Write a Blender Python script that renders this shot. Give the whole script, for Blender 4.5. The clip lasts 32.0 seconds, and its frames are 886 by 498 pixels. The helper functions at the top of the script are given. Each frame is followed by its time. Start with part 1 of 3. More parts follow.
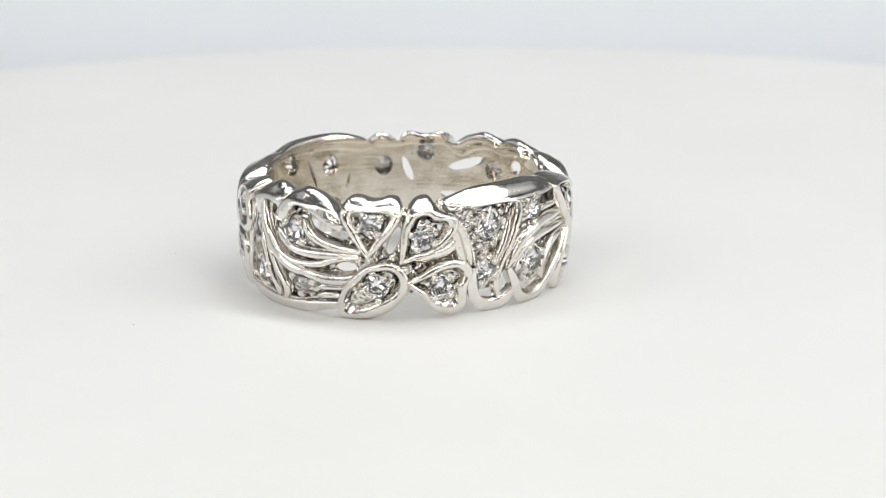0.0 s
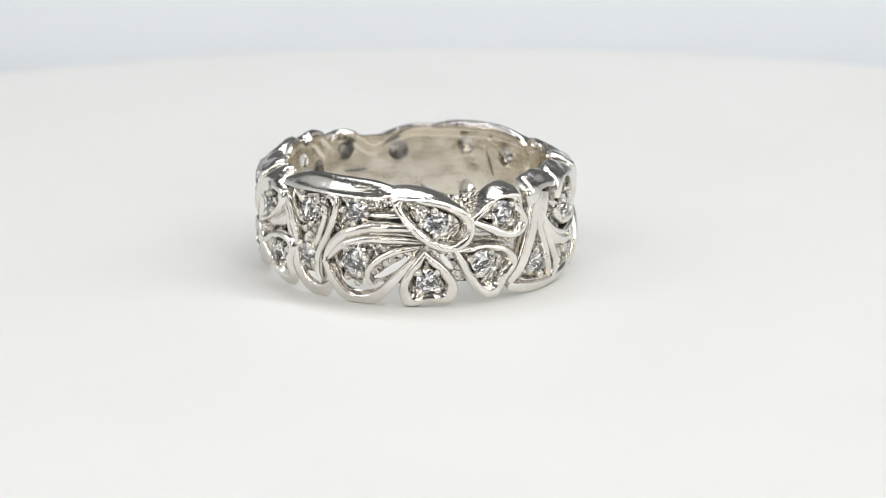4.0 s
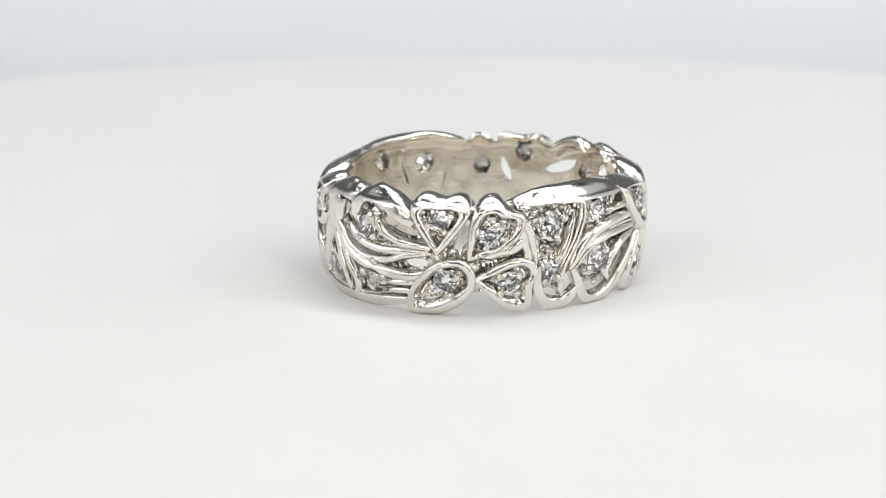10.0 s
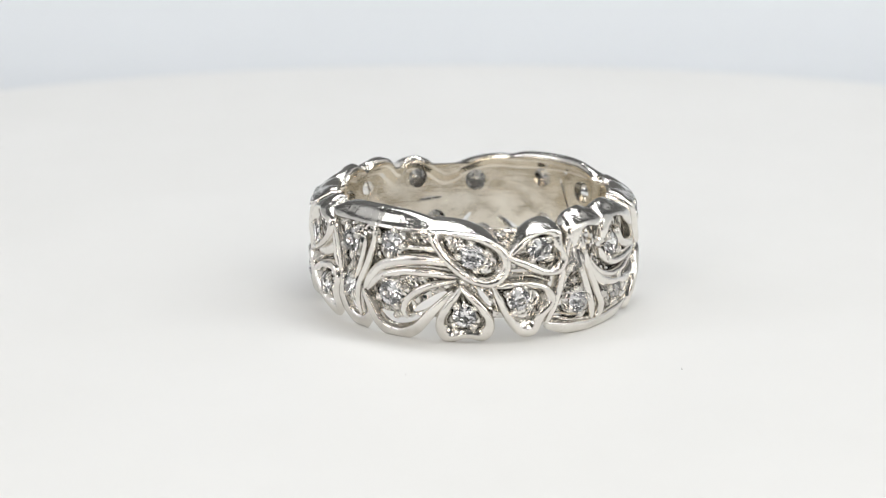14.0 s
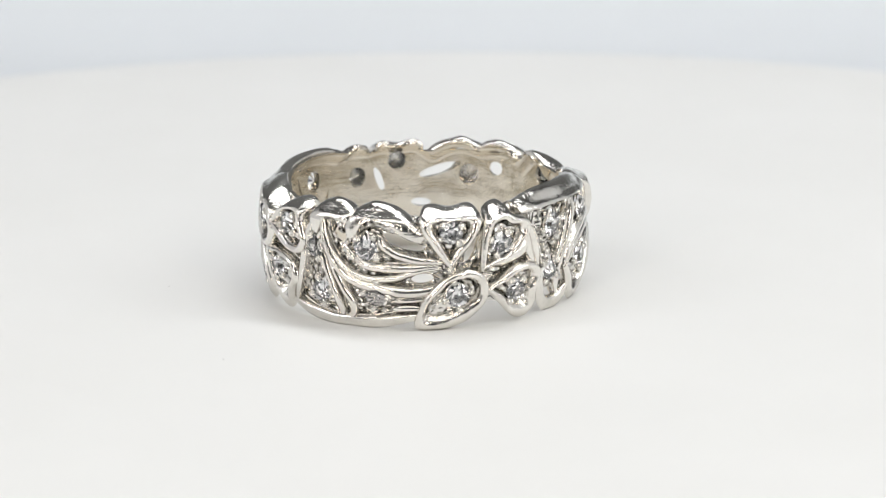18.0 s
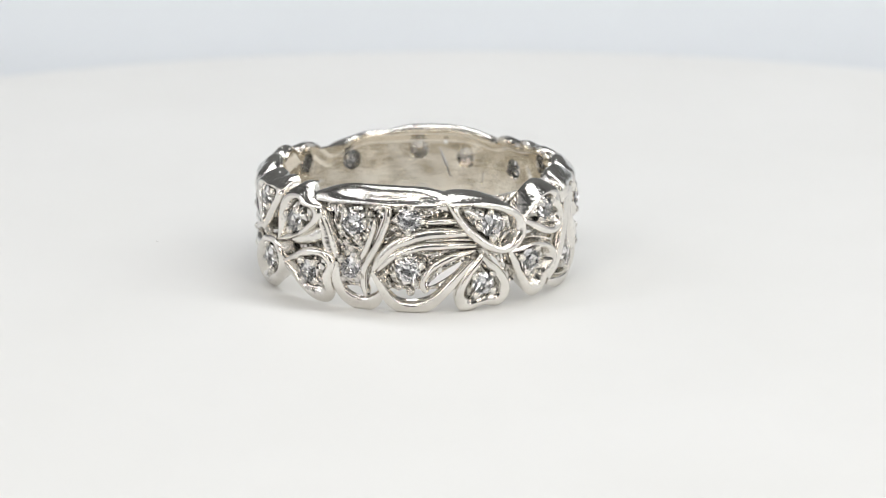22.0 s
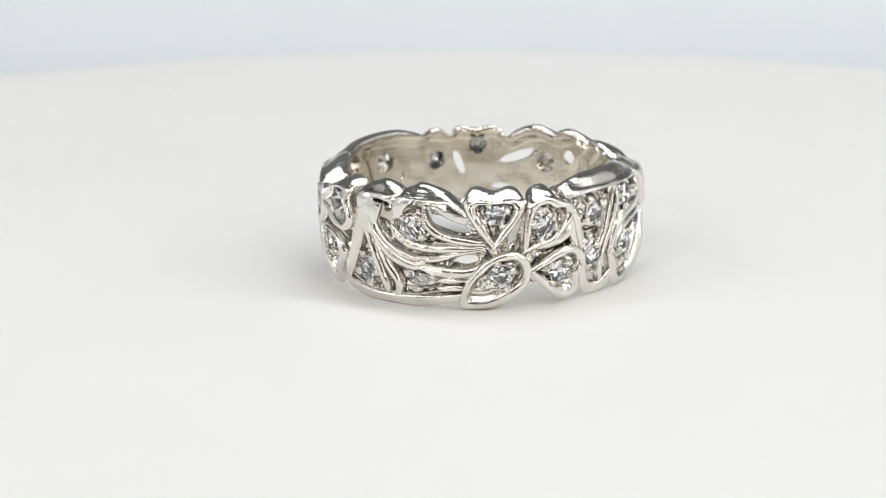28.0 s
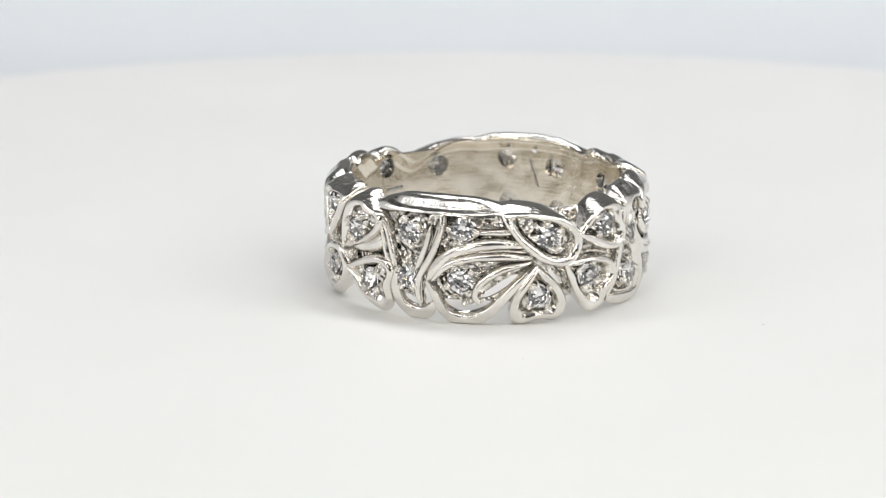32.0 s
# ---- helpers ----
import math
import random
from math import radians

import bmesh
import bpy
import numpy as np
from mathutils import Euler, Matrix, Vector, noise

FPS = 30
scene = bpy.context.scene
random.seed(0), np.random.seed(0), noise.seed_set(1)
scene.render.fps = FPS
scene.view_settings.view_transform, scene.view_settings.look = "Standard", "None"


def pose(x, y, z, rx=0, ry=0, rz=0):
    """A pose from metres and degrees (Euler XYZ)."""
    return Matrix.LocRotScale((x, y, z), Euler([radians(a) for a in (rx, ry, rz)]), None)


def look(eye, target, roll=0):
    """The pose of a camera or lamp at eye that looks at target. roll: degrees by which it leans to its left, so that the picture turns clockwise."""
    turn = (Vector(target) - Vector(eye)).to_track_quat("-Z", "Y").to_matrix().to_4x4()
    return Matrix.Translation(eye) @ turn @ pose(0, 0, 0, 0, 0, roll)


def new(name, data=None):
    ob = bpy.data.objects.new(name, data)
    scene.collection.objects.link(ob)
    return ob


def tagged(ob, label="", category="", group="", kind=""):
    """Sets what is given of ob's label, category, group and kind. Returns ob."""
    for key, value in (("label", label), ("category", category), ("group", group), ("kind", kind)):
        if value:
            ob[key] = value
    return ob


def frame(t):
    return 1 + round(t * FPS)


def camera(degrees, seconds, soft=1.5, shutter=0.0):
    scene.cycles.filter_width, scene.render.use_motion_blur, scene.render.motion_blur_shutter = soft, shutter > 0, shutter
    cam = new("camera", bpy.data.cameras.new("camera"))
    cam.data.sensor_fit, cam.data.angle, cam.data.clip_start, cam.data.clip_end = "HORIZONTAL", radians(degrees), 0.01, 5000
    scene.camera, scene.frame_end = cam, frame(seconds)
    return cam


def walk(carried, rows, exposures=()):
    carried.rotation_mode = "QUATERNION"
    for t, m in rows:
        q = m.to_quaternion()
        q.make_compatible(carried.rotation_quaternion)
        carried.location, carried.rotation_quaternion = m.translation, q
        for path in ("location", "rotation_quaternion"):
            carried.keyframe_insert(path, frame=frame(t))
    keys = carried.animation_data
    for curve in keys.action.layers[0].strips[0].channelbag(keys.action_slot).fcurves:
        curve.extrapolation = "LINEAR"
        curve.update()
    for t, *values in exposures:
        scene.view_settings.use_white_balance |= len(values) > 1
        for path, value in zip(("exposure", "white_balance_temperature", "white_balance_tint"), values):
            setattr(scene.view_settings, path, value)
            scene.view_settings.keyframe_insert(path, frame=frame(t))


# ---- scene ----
MM = 0.001
# ---- camera: a macro lens on a stand, almost still; rows of seconds, yaw, pitch, and how far the turntable runs ahead, in degrees ----
EYE = Vector((0.0, -138.407, 39.636)) * MM
ROLL = -0.302
AIM = (
    (0.0, 0.040, -15.491, -0.19), (0.5, 0.021, -15.467, -0.21), (1.0, -0.008, -15.475, -0.16), (1.5, -0.043, -15.450, 0.15), (2.0, -0.065, -15.436, -0.09),
    (2.5, -0.064, -15.426, 0.31), (3.0, -0.065, -15.444, -0.37), (3.5, -0.098, -15.416, 0.16), (4.0, -0.100, -15.446, 0.13), (4.5, -0.071, -15.499, 0.09),
    (5.0, -0.028, -15.536, 0.06), (5.5, 0.003, -15.520, 0.02), (6.0, -0.030, -15.410, 0.33), (6.5, -0.044, -15.384, 0.18), (7.0, -0.044, -15.376, -0.54),
    (7.5, -0.031, -15.356, 0.31), (8.0, -0.020, -15.359, -0.18), (8.5, -0.036, -15.365, 0.14), (9.0, -0.025, -15.335, -0.20), (9.5, -0.004, -15.335, 0.39),
    (10.0, -0.023, -15.277, 0.58), (10.5, -0.055, -15.259, 0.16), (11.0, -0.099, -15.233, -0.31), (11.5, -0.105, -15.205, -0.06), (12.0, -0.090, -15.198, -0.09),
    (12.5, -0.097, -15.167, 0.33), (13.0, -0.129, -15.044, 0.01), (13.5, -0.124, -15.053, 0.02), (14.0, -0.097, -15.042, -0.39), (14.5, -0.089, -15.061, -0.06),
    (15.0, -0.111, -15.104, 0.09), (15.5, -0.138, -15.156, 0.23), (16.0, -0.160, -15.207, 0.37), (16.5, -0.164, -15.245, 0.51), (17.0, -0.170, -15.259, -0.24),
    (17.5, -0.205, -15.323, 0.35), (18.0, -0.212, -15.351, -0.22), (18.5, -0.199, -15.342, -0.25), (19.0, -0.208, -15.330, -0.36), (19.5, -0.221, -15.351, -0.17),
    (20.0, -0.229, -15.396, -0.23), (20.5, -0.244, -15.402, 0.20), (21.0, -0.261, -15.369, -0.10), (21.5, -0.283, -15.362, 0.22), (22.0, -0.287, -15.372, -0.24),
    (22.5, -0.299, -15.374, -0.16), (23.0, -0.312, -15.391, -0.18), (23.5, -0.313, -15.403, 0.06), (24.0, -0.310, -15.409, -0.05), (24.5, -0.304, -15.383, 0.22),
    (25.0, -0.285, -15.352, -0.23), (25.5, -0.268, -15.328, 0.05), (26.0, -0.237, -15.321, 0.11), (26.5, -0.222, -15.327, 0.16), (27.0, -0.222, -15.341, 0.22),
    (27.5, -0.226, -15.353, 0.28), (28.0, -0.218, -15.361, -0.12), (28.5, -0.210, -15.349, 0.15), (29.0, -0.198, -15.334, 0.07), (29.5, -0.187, -15.339, -0.03),
    (30.0, -0.195, -15.336, -0.14), (30.5, -0.202, -15.327, 0.24), (31.0, -0.186, -15.324, -0.07), (31.5, -0.186, -15.342, 0.29), (32.0, -0.174, -15.366, -0.09),
)


def aim(yaw, pitch):
    a, b = radians(yaw), radians(pitch)
    way = Vector((math.sin(a) * math.cos(b), math.cos(a) * math.cos(b), math.sin(b)))
    return look(EYE, EYE + way, ROLL)


cam = camera(20.852, 32.0, soft=0.5)
cam.data.dof.use_dof = True
cam.data.dof.focus_distance = 0.1370
cam.data.dof.aperture_fstop = 60
walk(cam, [(t, aim(a, b)) for t, a, b, _ in AIM])
PERIOD = 19.093          # seconds for one turn of the turntable
OFFSET = 2.489 * MM       # the ring stands this far from the turntable's axis
PHASE = 212.50          # direction of that offset at the start, degrees

# ---- light: a white photo tent with lamps above and at both sides ----
world = bpy.data.worlds.new("world")
scene.world = world
world.use_nodes = True
world.node_tree.nodes["Background"].inputs[0].default_value = (0.86, 0.93, 1.0, 1)
world.node_tree.nodes["Background"].inputs[1].default_value = 0.05
scene.view_settings.exposure = 0.0


def area(name, eye, target, sx, sy, watts, color):
    lamp = bpy.data.lights.new(name, "AREA")
    lamp.shape, lamp.size, lamp.size_y, lamp.energy, lamp.color = "RECTANGLE", sx, sy, watts, color
    ob = new(name, lamp)
    ob.matrix_world = look(eye, target)
    return ob


area("lamp_top", (0.05, 0.085, 0.40), (0.03, 0.05, 0), 0.44, 0.10, 0.95, (0.95, 0.975, 1.0))
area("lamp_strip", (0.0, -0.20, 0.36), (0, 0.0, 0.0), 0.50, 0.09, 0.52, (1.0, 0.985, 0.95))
area("lamp_side", (-0.31, -0.08, 0.22), (0, 0, 0.0), 0.04, 0.26, 0.26, (0.95, 0.96, 1.0))
area("lamp_side", (0.31, -0.08, 0.22), (0, 0, 0.0), 0.04, 0.26, 0.40, (0.97, 0.98, 0.96))
# unseen fill bars added low in front, to brighten the stones and metal
area("fill_bar", (-0.15, -0.285, 0.10), (0, 0, 0.0), 0.024, 0.20, 0.21, (1.0, 0.93, 0.83))
area("fill_bar", (0.15, -0.285, 0.10), (0, 0, 0.0), 0.024, 0.20, 0.21, (1.0, 0.93, 0.83))


# ---- materials ----
def material(name):
    m = bpy.data.materials.new(name)
    m.use_nodes = True
    return m, m.node_tree, m.node_tree.nodes["Principled BSDF"]


def mapped(nt, scale):
    tc, mp = nt.nodes.new("ShaderNodeTexCoord"), nt.nodes.new("ShaderNodeMapping")
    mp.inputs["Scale"].default_value = scale
    nt.links.new(tc.outputs["Object"], mp.inputs["Vector"])
    return mp.outputs["Vector"]


def noise_node(nt, vector, scale, detail=3.0, rough=0.55):
    n = nt.nodes.new("ShaderNodeTexNoise")
    n.inputs["Scale"].default_value, n.inputs["Detail"].default_value, n.inputs["Roughness"].default_value = scale, detail, rough
    nt.links.new(vector, n.inputs["Vector"])
    return n.outputs["Fac"]


def ramp(nt, fac, stops):
    r = nt.nodes.new("ShaderNodeValToRGB")
    while len(r.color_ramp.elements) < len(stops):
        r.color_ramp.elements.new(0.5)
    for e, (p, c) in zip(r.color_ramp.elements, stops):
        e.position, e.color = p, (*c, 1) if len(c) == 3 else c
    nt.links.new(fac, r.inputs["Fac"])
    return r.outputs["Color"]


def bump(nt, bsdf, height, strength, distance):
    b = nt.nodes.new("ShaderNodeBump")
    b.inputs["Strength"].default_value, b.inputs["Distance"].default_value = strength, distance
    nt.links.new(height, b.inputs["Height"])
    nt.links.new(b.outputs["Normal"], bsdf.inputs["Normal"])


def metal(name, dark, light, rough_lo, rough_hi, strength):
    m, nt, b = material(name)
    v = mapped(nt, (1000, 1000, 1000))
    b.inputs["Metallic"].default_value = 1.0
    nt.links.new(ramp(nt, noise_node(nt, v, 0.9, 4), ((0.3, dark), (0.7, light))), b.inputs["Base Color"])
    nt.links.new(ramp(nt, noise_node(nt, v, 2.3, 5), ((0.3, (rough_lo,) * 3), (0.72, (rough_hi,) * 3))), b.inputs["Roughness"])
    last = None
    for scale, size, weight in (((1000, 1000, 1000), 1.3, 1.1), ((1000, 1000, 1000), 5.5, 0.2), ((5600, 3800, 420), 1.3, 0.48), ((500, 700, 5200), 1.2, 0.5)):
        part_ = nt.nodes.new("ShaderNodeMath")
        part_.operation = "MULTIPLY_ADD"
        nt.links.new(noise_node(nt, mapped(nt, scale), size, 3), part_.inputs[0])
        part_.inputs[1].default_value = weight
        if last:
            nt.links.new(last, part_.inputs[2])
        last = part_.outputs[0]
    bump(nt, b, last, strength, 0.00007)
    return m


PLATINUM = metal("polished_platinum", (0.73, 0.702, 0.655), (0.86, 0.835, 0.79), 0.11, 0.235, 0.55)
# finger side: warm light bounced within the ring is put into this colour
PLATINUM_INNER = metal("warm_bounce_platinum", (0.80, 0.735, 0.63), (0.92, 0.87, 0.775), 0.10, 0.26, 0.30)

# stippled ground; the recesses' shade is put into a darker base colour
PLATINUM_FLOOR, nt, b = material("stippled_shaded_platinum")
v = mapped(nt, (1000, 1000, 1000))
b.inputs["Metallic"].default_value = 1.0
nt.links.new(ramp(nt, noise_node(nt, v, 1.4, 4), ((0.3, (0.58, 0.565, 0.535)), (0.7, (0.78, 0.765, 0.735)))), b.inputs["Base Color"])
b.inputs["Roughness"].default_value = 0.16
cells = nt.nodes.new("ShaderNodeTexVoronoi")
cells.inputs["Scale"].default_value = 2.7
nt.links.new(v, cells.inputs["Vector"])
bump(nt, b, cells.outputs["Distance"], 0.7, 0.00030)

DIAMOND, nt, b = material("diamond")
b.inputs["Base Color"].default_value = (1, 1, 1, 1)
b.inputs["Roughness"].default_value = 0.0
b.inputs["IOR"].default_value = 1.9
b.inputs["Transmission Weight"].default_value = 1.0

# part-mirror backing added under the crown, to brighten the stones
PAVILION, nt, b = material("mirrored_pavilion")
b.inputs["Base Color"].default_value = (0.97, 0.97, 0.98, 1)
b.inputs["Metallic"].default_value = 0.85
b.inputs["Roughness"].default_value = 0.0
b.inputs["IOR"].default_value = 1.9
b.inputs["Transmission Weight"].default_value = 1.0

PLATTER, nt, b = material("white_platter")
v = mapped(nt, (1000, 1000, 1000))
nt.links.new(ramp(nt, noise_node(nt, v, 0.05, 4), ((0.3, (0.80, 0.797, 0.782)), (0.7, (0.825, 0.822, 0.81)))), b.inputs["Base Color"])
b.inputs["Roughness"].default_value = 0.45
bump(nt, b, noise_node(nt, v, 3.0, 3), 0.05, 0.00005)

SWEEP, nt, b = material("white_paper_sweep")
v = mapped(nt, (1000, 1000, 1000))
nt.links.new(ramp(nt, noise_node(nt, v, 0.02, 3), ((0.3, (0.74, 0.762, 0.785)), (0.7, (0.76, 0.782, 0.805)))), b.inputs["Base Color"])
b.inputs["Roughness"].default_value = 0.8
bump(nt, b, noise_node(nt, v, 2.0, 3), 0.1, 0.0001)

TENT, nt, b = material("white_tent_cloth")
v = mapped(nt, (1000, 1000, 1000))
nt.links.new(ramp(nt, noise_node(nt, v, 0.03, 3), ((0.3, (0.78, 0.78, 0.78)), (0.7, (0.82, 0.82, 0.82)))), b.inputs["Base Color"])
b.inputs["Roughness"].default_value = 0.9


DARK, nt, b = material("dark_board")
v = mapped(nt, (1000, 1000, 1000))
nt.links.new(ramp(nt, noise_node(nt, v, 0.2, 3), ((0.3, (0.11, 0.11, 0.11)), (0.7, (0.13, 0.13, 0.13)))), b.inputs["Base Color"])
b.inputs["Roughness"].default_value = 0.8

FRONT, nt, b = material("dark_front_cloth")
v = mapped(nt, (1000, 1000, 1000))
nt.links.new(ramp(nt, noise_node(nt, v, 0.3, 3), ((0.3, (0.10, 0.10, 0.10)), (0.7, (0.12, 0.12, 0.12)))), b.inputs["Base Color"])
b.inputs["Roughness"].default_value = 0.95


# ---- mesh helpers ----
def mesh(name, verts, faces, mat, smooth=True, sharp=None):
    me = bpy.data.meshes.new(name)
    me.from_pydata([tuple(p) for p in verts], [], faces)
    me.materials.append(mat)
    me.validate()
    if smooth:
        me.polygons.foreach_set("use_smooth", [True] * len(me.polygons))
        if sharp:
            me.set_sharp_from_angle(angle=radians(sharp))
    me.update()
    return me


def part(name, me, parent, label="", m=None):
    ob = new(name, me)
    ob.parent = parent
    if m is not None:
        ob.matrix_basis = m
    return tagged(ob, label) if label else ob


def lathe(name, profile, mat, n=128, sharp=40):
    """A turned body from (radius, z) pairs; its two ends are closed."""
    verts, faces = [], []
    for r, z in profile:
        verts += [(r * math.cos(2 * math.pi * i / n), r * math.sin(2 * math.pi * i / n), z) for i in range(n)]
    for k in range(len(profile) - 1):
        for i in range(n):
            j = (i + 1) % n
            faces.append((k * n + i, k * n + j, (k + 1) * n + j, (k + 1) * n + i))
    faces.append(tuple(reversed(range(n))))
    faces.append(tuple(range((len(profile) - 1) * n, len(profile) * n)))
    return mesh(name, verts, faces, mat, True, sharp)


# ---- setting: paper sweep and tent ----
def sheet(name, pts, x0, x1, thick, mat, label):
    """A bent sheet: a line of (y, z) points drawn out along x, with thickness."""
    n = len(pts)
    normals = []
    for i in range(n):
        a, c = Vector(pts[max(i - 1, 0)]), Vector(pts[min(i + 1, n - 1)])
        d = (c - a).normalized()
        normals.append(Vector((-d.y, d.x)))
    verts = []
    for x in (x0, x1):
        for p, q in zip(pts, normals):
            verts.append((x, p[0], p[1]))
            verts.append((x, p[0] - q.x * thick, p[1] - q.y * thick))
    faces = []
    for i in range(n - 1):
        a, b_, c, d = 2 * i, 2 * i + 2, 2 * n + 2 * i + 2, 2 * n + 2 * i
        faces += [(a, d, c, b_), (a + 1, b_ + 1, c + 1, d + 1)]
        faces += [(a, b_, b_ + 1, a + 1), (d, d + 1, c + 1, c)]
    faces += [(0, 1, 2 * n + 1, 2 * n), (2 * n - 2, 4 * n - 2, 4 * n - 1, 2 * n - 1)]
    ob = new(name, mesh(name, verts, faces, mat, True, 50))
    return tagged(ob, label, name.replace("_", " "), kind="structure")


BASE_Z = -0.030
curve = [(-0.30, BASE_Z), (-0.1, BASE_Z), (0.22, BASE_Z)]
curve += [(0.22 + 0.04 * math.sin(a), BASE_Z + 0.04 - 0.04 * math.cos(a)) for a in [math.pi / 2 * k / 14 for k in range(1, 15)]]
curve += [(0.26, 0.03), (0.26, 0.05)]
sheet("backdrop", curve, -0.36, 0.36, 0.002, SWEEP, "seamless bluish white paper sweep behind the turntable")
for sx in (-1, 1):
    wall = sheet("wall_west" if sx < 0 else "wall_east", [(-0.30, BASE_Z), (0.28, BASE_Z)], 0, 0.47, 0.004, TENT, "plain white cloth side wall of a photo tent")
    wall.matrix_world = pose(0.36 * sx + (0.002 if sx < 0 else -0.002), 0, 0, 0, -90, 0) @ Matrix.Translation((BASE_Z, 0, -BASE_Z))
# unseen back and top, added dark so the metal reflects dark bands
sheet("wall_north", [(0.266, BASE_Z), (0.266, 0.436)], -0.36, 0.36, 0.004, DARK, "unseen plain dark board at the back, added for dark reflections in the metal")
sheet("ceiling", [(-0.30, 0.442), (0.28, 0.442)], -0.36, 0.36, 0.004, DARK, "unseen plain dark top between the lamps, added for dark reflections in the metal")

# unseen front cloth, added to give the metal dark streaks to reflect
front_v, front_f = [], []
for y in (-0.300, -0.304):
    front_v += [(-0.36, y, BASE_Z), (0.36, y, BASE_Z), (0.36, y, 0.442), (-0.36, y, 0.442), (-0.09, y, -0.005), (0.09, y, -0.005), (0.09, y, 0.15), (-0.09, y, 0.15)]
for k in range(4):
    j = (k + 1) % 4
    front_f += [(k, 4 + k, 4 + j, j), (8 + k, 8 + j, 12 + j, 12 + k), (4 + k, 12 + k, 12 + j, 4 + j), (k, j, 8 + j, 8 + k)]
tagged(new("wall_south", mesh("wall_south", front_v, front_f, FRONT, False)), "unseen dark grey cloth in front with a window for the lens, added for dark reflections", "tent wall", kind="structure")

# ---- turntable ----
turntable = tagged(new("turntable"), "round white plastic display turntable standing on white paper", "turntable")
part("platter", lathe("platter", [(0.0005, -0.010), (0.074, -0.010), (0.0775, -0.0085), (0.0786, -0.006), (0.0786, -0.0040), (0.0780, -0.0024), (0.0766, -0.0012), (0.0742, -0.00045), (0.0712, -0.0001), (0.0675, 0), (0.0005, 0)], PLATTER), turntable)
part("foot", lathe("foot", [(0.0005, BASE_Z + 0.0002), (0.064, BASE_Z + 0.0002), (0.066, BASE_Z + 0.002), (0.065, -0.012), (0.055, -0.0101), (0.0005, -0.0101)], PLATTER), turntable)

# ---- the ring: a design on a strip, bent round; degrees along the band, millimetres up it ----
R_OUT = 9.55                     # crest of the ornament
FLOOR = -0.80                    # sunken ground of the band, from the crest
R_IN = 8.58                      # finger side
LIFT = 0.26
K = math.radians(1) * 9.8        # millimetres per degree


def bend(th, h, w, half):
    """From the strip to space, in metres. The second half of the casting is a little uneven."""
    strip = th
    if half:
        th = th + float(np.interp(th, (0, 33, 54, 84, 100, 108, 124, 144, 173, 190, 210), (180.0, 178.6, 177.0, 176.5, 177.2, 176.3, 178.6, 179.4, 178.9, 180.2, 180.4)))
    x = abs(h - 3.5) / 3.6
    deep = min(1.0, max(0.0, -w / (R_OUT - R_IN)))
    edge = min(x, 1.05) ** (3.4 if h > 3.5 else 3.6)
    lip = min(1.0, max(0.0, (h - float(np.interp(strip % 180, TOP_AT, TOP)) + 1.25) / 0.95)) if deep > 0 else 0.0
    drop = ((0.45 if h > 3.5 else 0.64) * edge + 0.20 * math.exp(-((strip - 120.0) / 12.0) ** 2)) * (1 - deep)
    drop += 0.80 * deep * lip * lip * (3 - 2 * lip)      # a thick rolled lip on the finger side
    h -= edge * (0.90 - 0.38 * deep - 0.9 * deep * (1 - deep) if h > 3.5 else 0.26 * (1 - deep) - 0.40 * deep)
    spot = Vector((th * K * 0.85, h * 0.85, w))
    w += 0.045 * noise.noise(spot)
    h += 0.035 * noise.noise(spot + Vector((31.0, 7.0, 3.0)))
    a = math.radians(th)
    r = (R_OUT + w - drop + 0.19 * math.cos(2 * a - math.radians(56))) * MM
    return Vector((r * math.cos(a), r * math.sin(a), max((h + LIFT) * MM, 0.00001)))


def axes(th, h, w, half, scale):
    """The pose of a small thing set on the band, its z outwards."""
    o = bend(th, h, w, half)
    z = Vector((o.x, o.y, 0)).normalized()
    x = Vector((-z.y, z.x, 0))
    m = Matrix((x, Vector((0, 0, 1)), z)).transposed().to_4x4()
    return Matrix.Translation(o) @ m @ Matrix.Diagonal((scale, scale, scale, 1))


def spline(pts, n):
    """A smooth line through a few (degrees, millimetres) points, n steps, in millimetres."""
    p = [np.array((a * K, b_)) for a, b_ in pts]
    p = [2 * p[0] - p[1]] + p + [2 * p[-1] - p[-2]]
    out, segs = [], len(p) - 3
    for i in range(n + 1):
        s = i / n * segs
        k = min(int(s), segs - 1)
        f = s - k
        a, b_, c, d = p[k:k + 4]
        out.append(0.5 * (2 * b_ + (c - a) * f + (2 * a - 5 * b_ + 4 * c - d) * f * f + (3 * b_ - a - 3 * c + d) * f ** 3))
    return np.array(out)


def petal_outline(tip, end, width, notch, n=60):
    """A heart or a drop with its point at tip; notch is the dip between the lobes, in millimetres."""
    a, c = np.array((tip[0] * K, tip[1])), np.array((end[0] * K, end[1]))
    ax = c - a
    length = np.linalg.norm(ax)
    ax /= length
    ay = np.array((-ax[1], ax[0]))
    out = []
    for i in range(n):
        t = 2 * math.pi * (i + 0.5) / n
        q = (1 - math.cos(t)) / 2
        x = (length + notch * 0.6) * q - 1.6 * notch * math.exp(-((t - math.pi) / 0.36) ** 2)
        bulge = math.copysign(abs(math.sin(t)) ** (0.95 if notch else 0.9), math.sin(t))
        y = -width * bulge * (1.38 * q ** 0.6 if notch else 1.157 * q ** 0.25)
        out.append(a + ax * x + ay * y)
    return np.array(out)


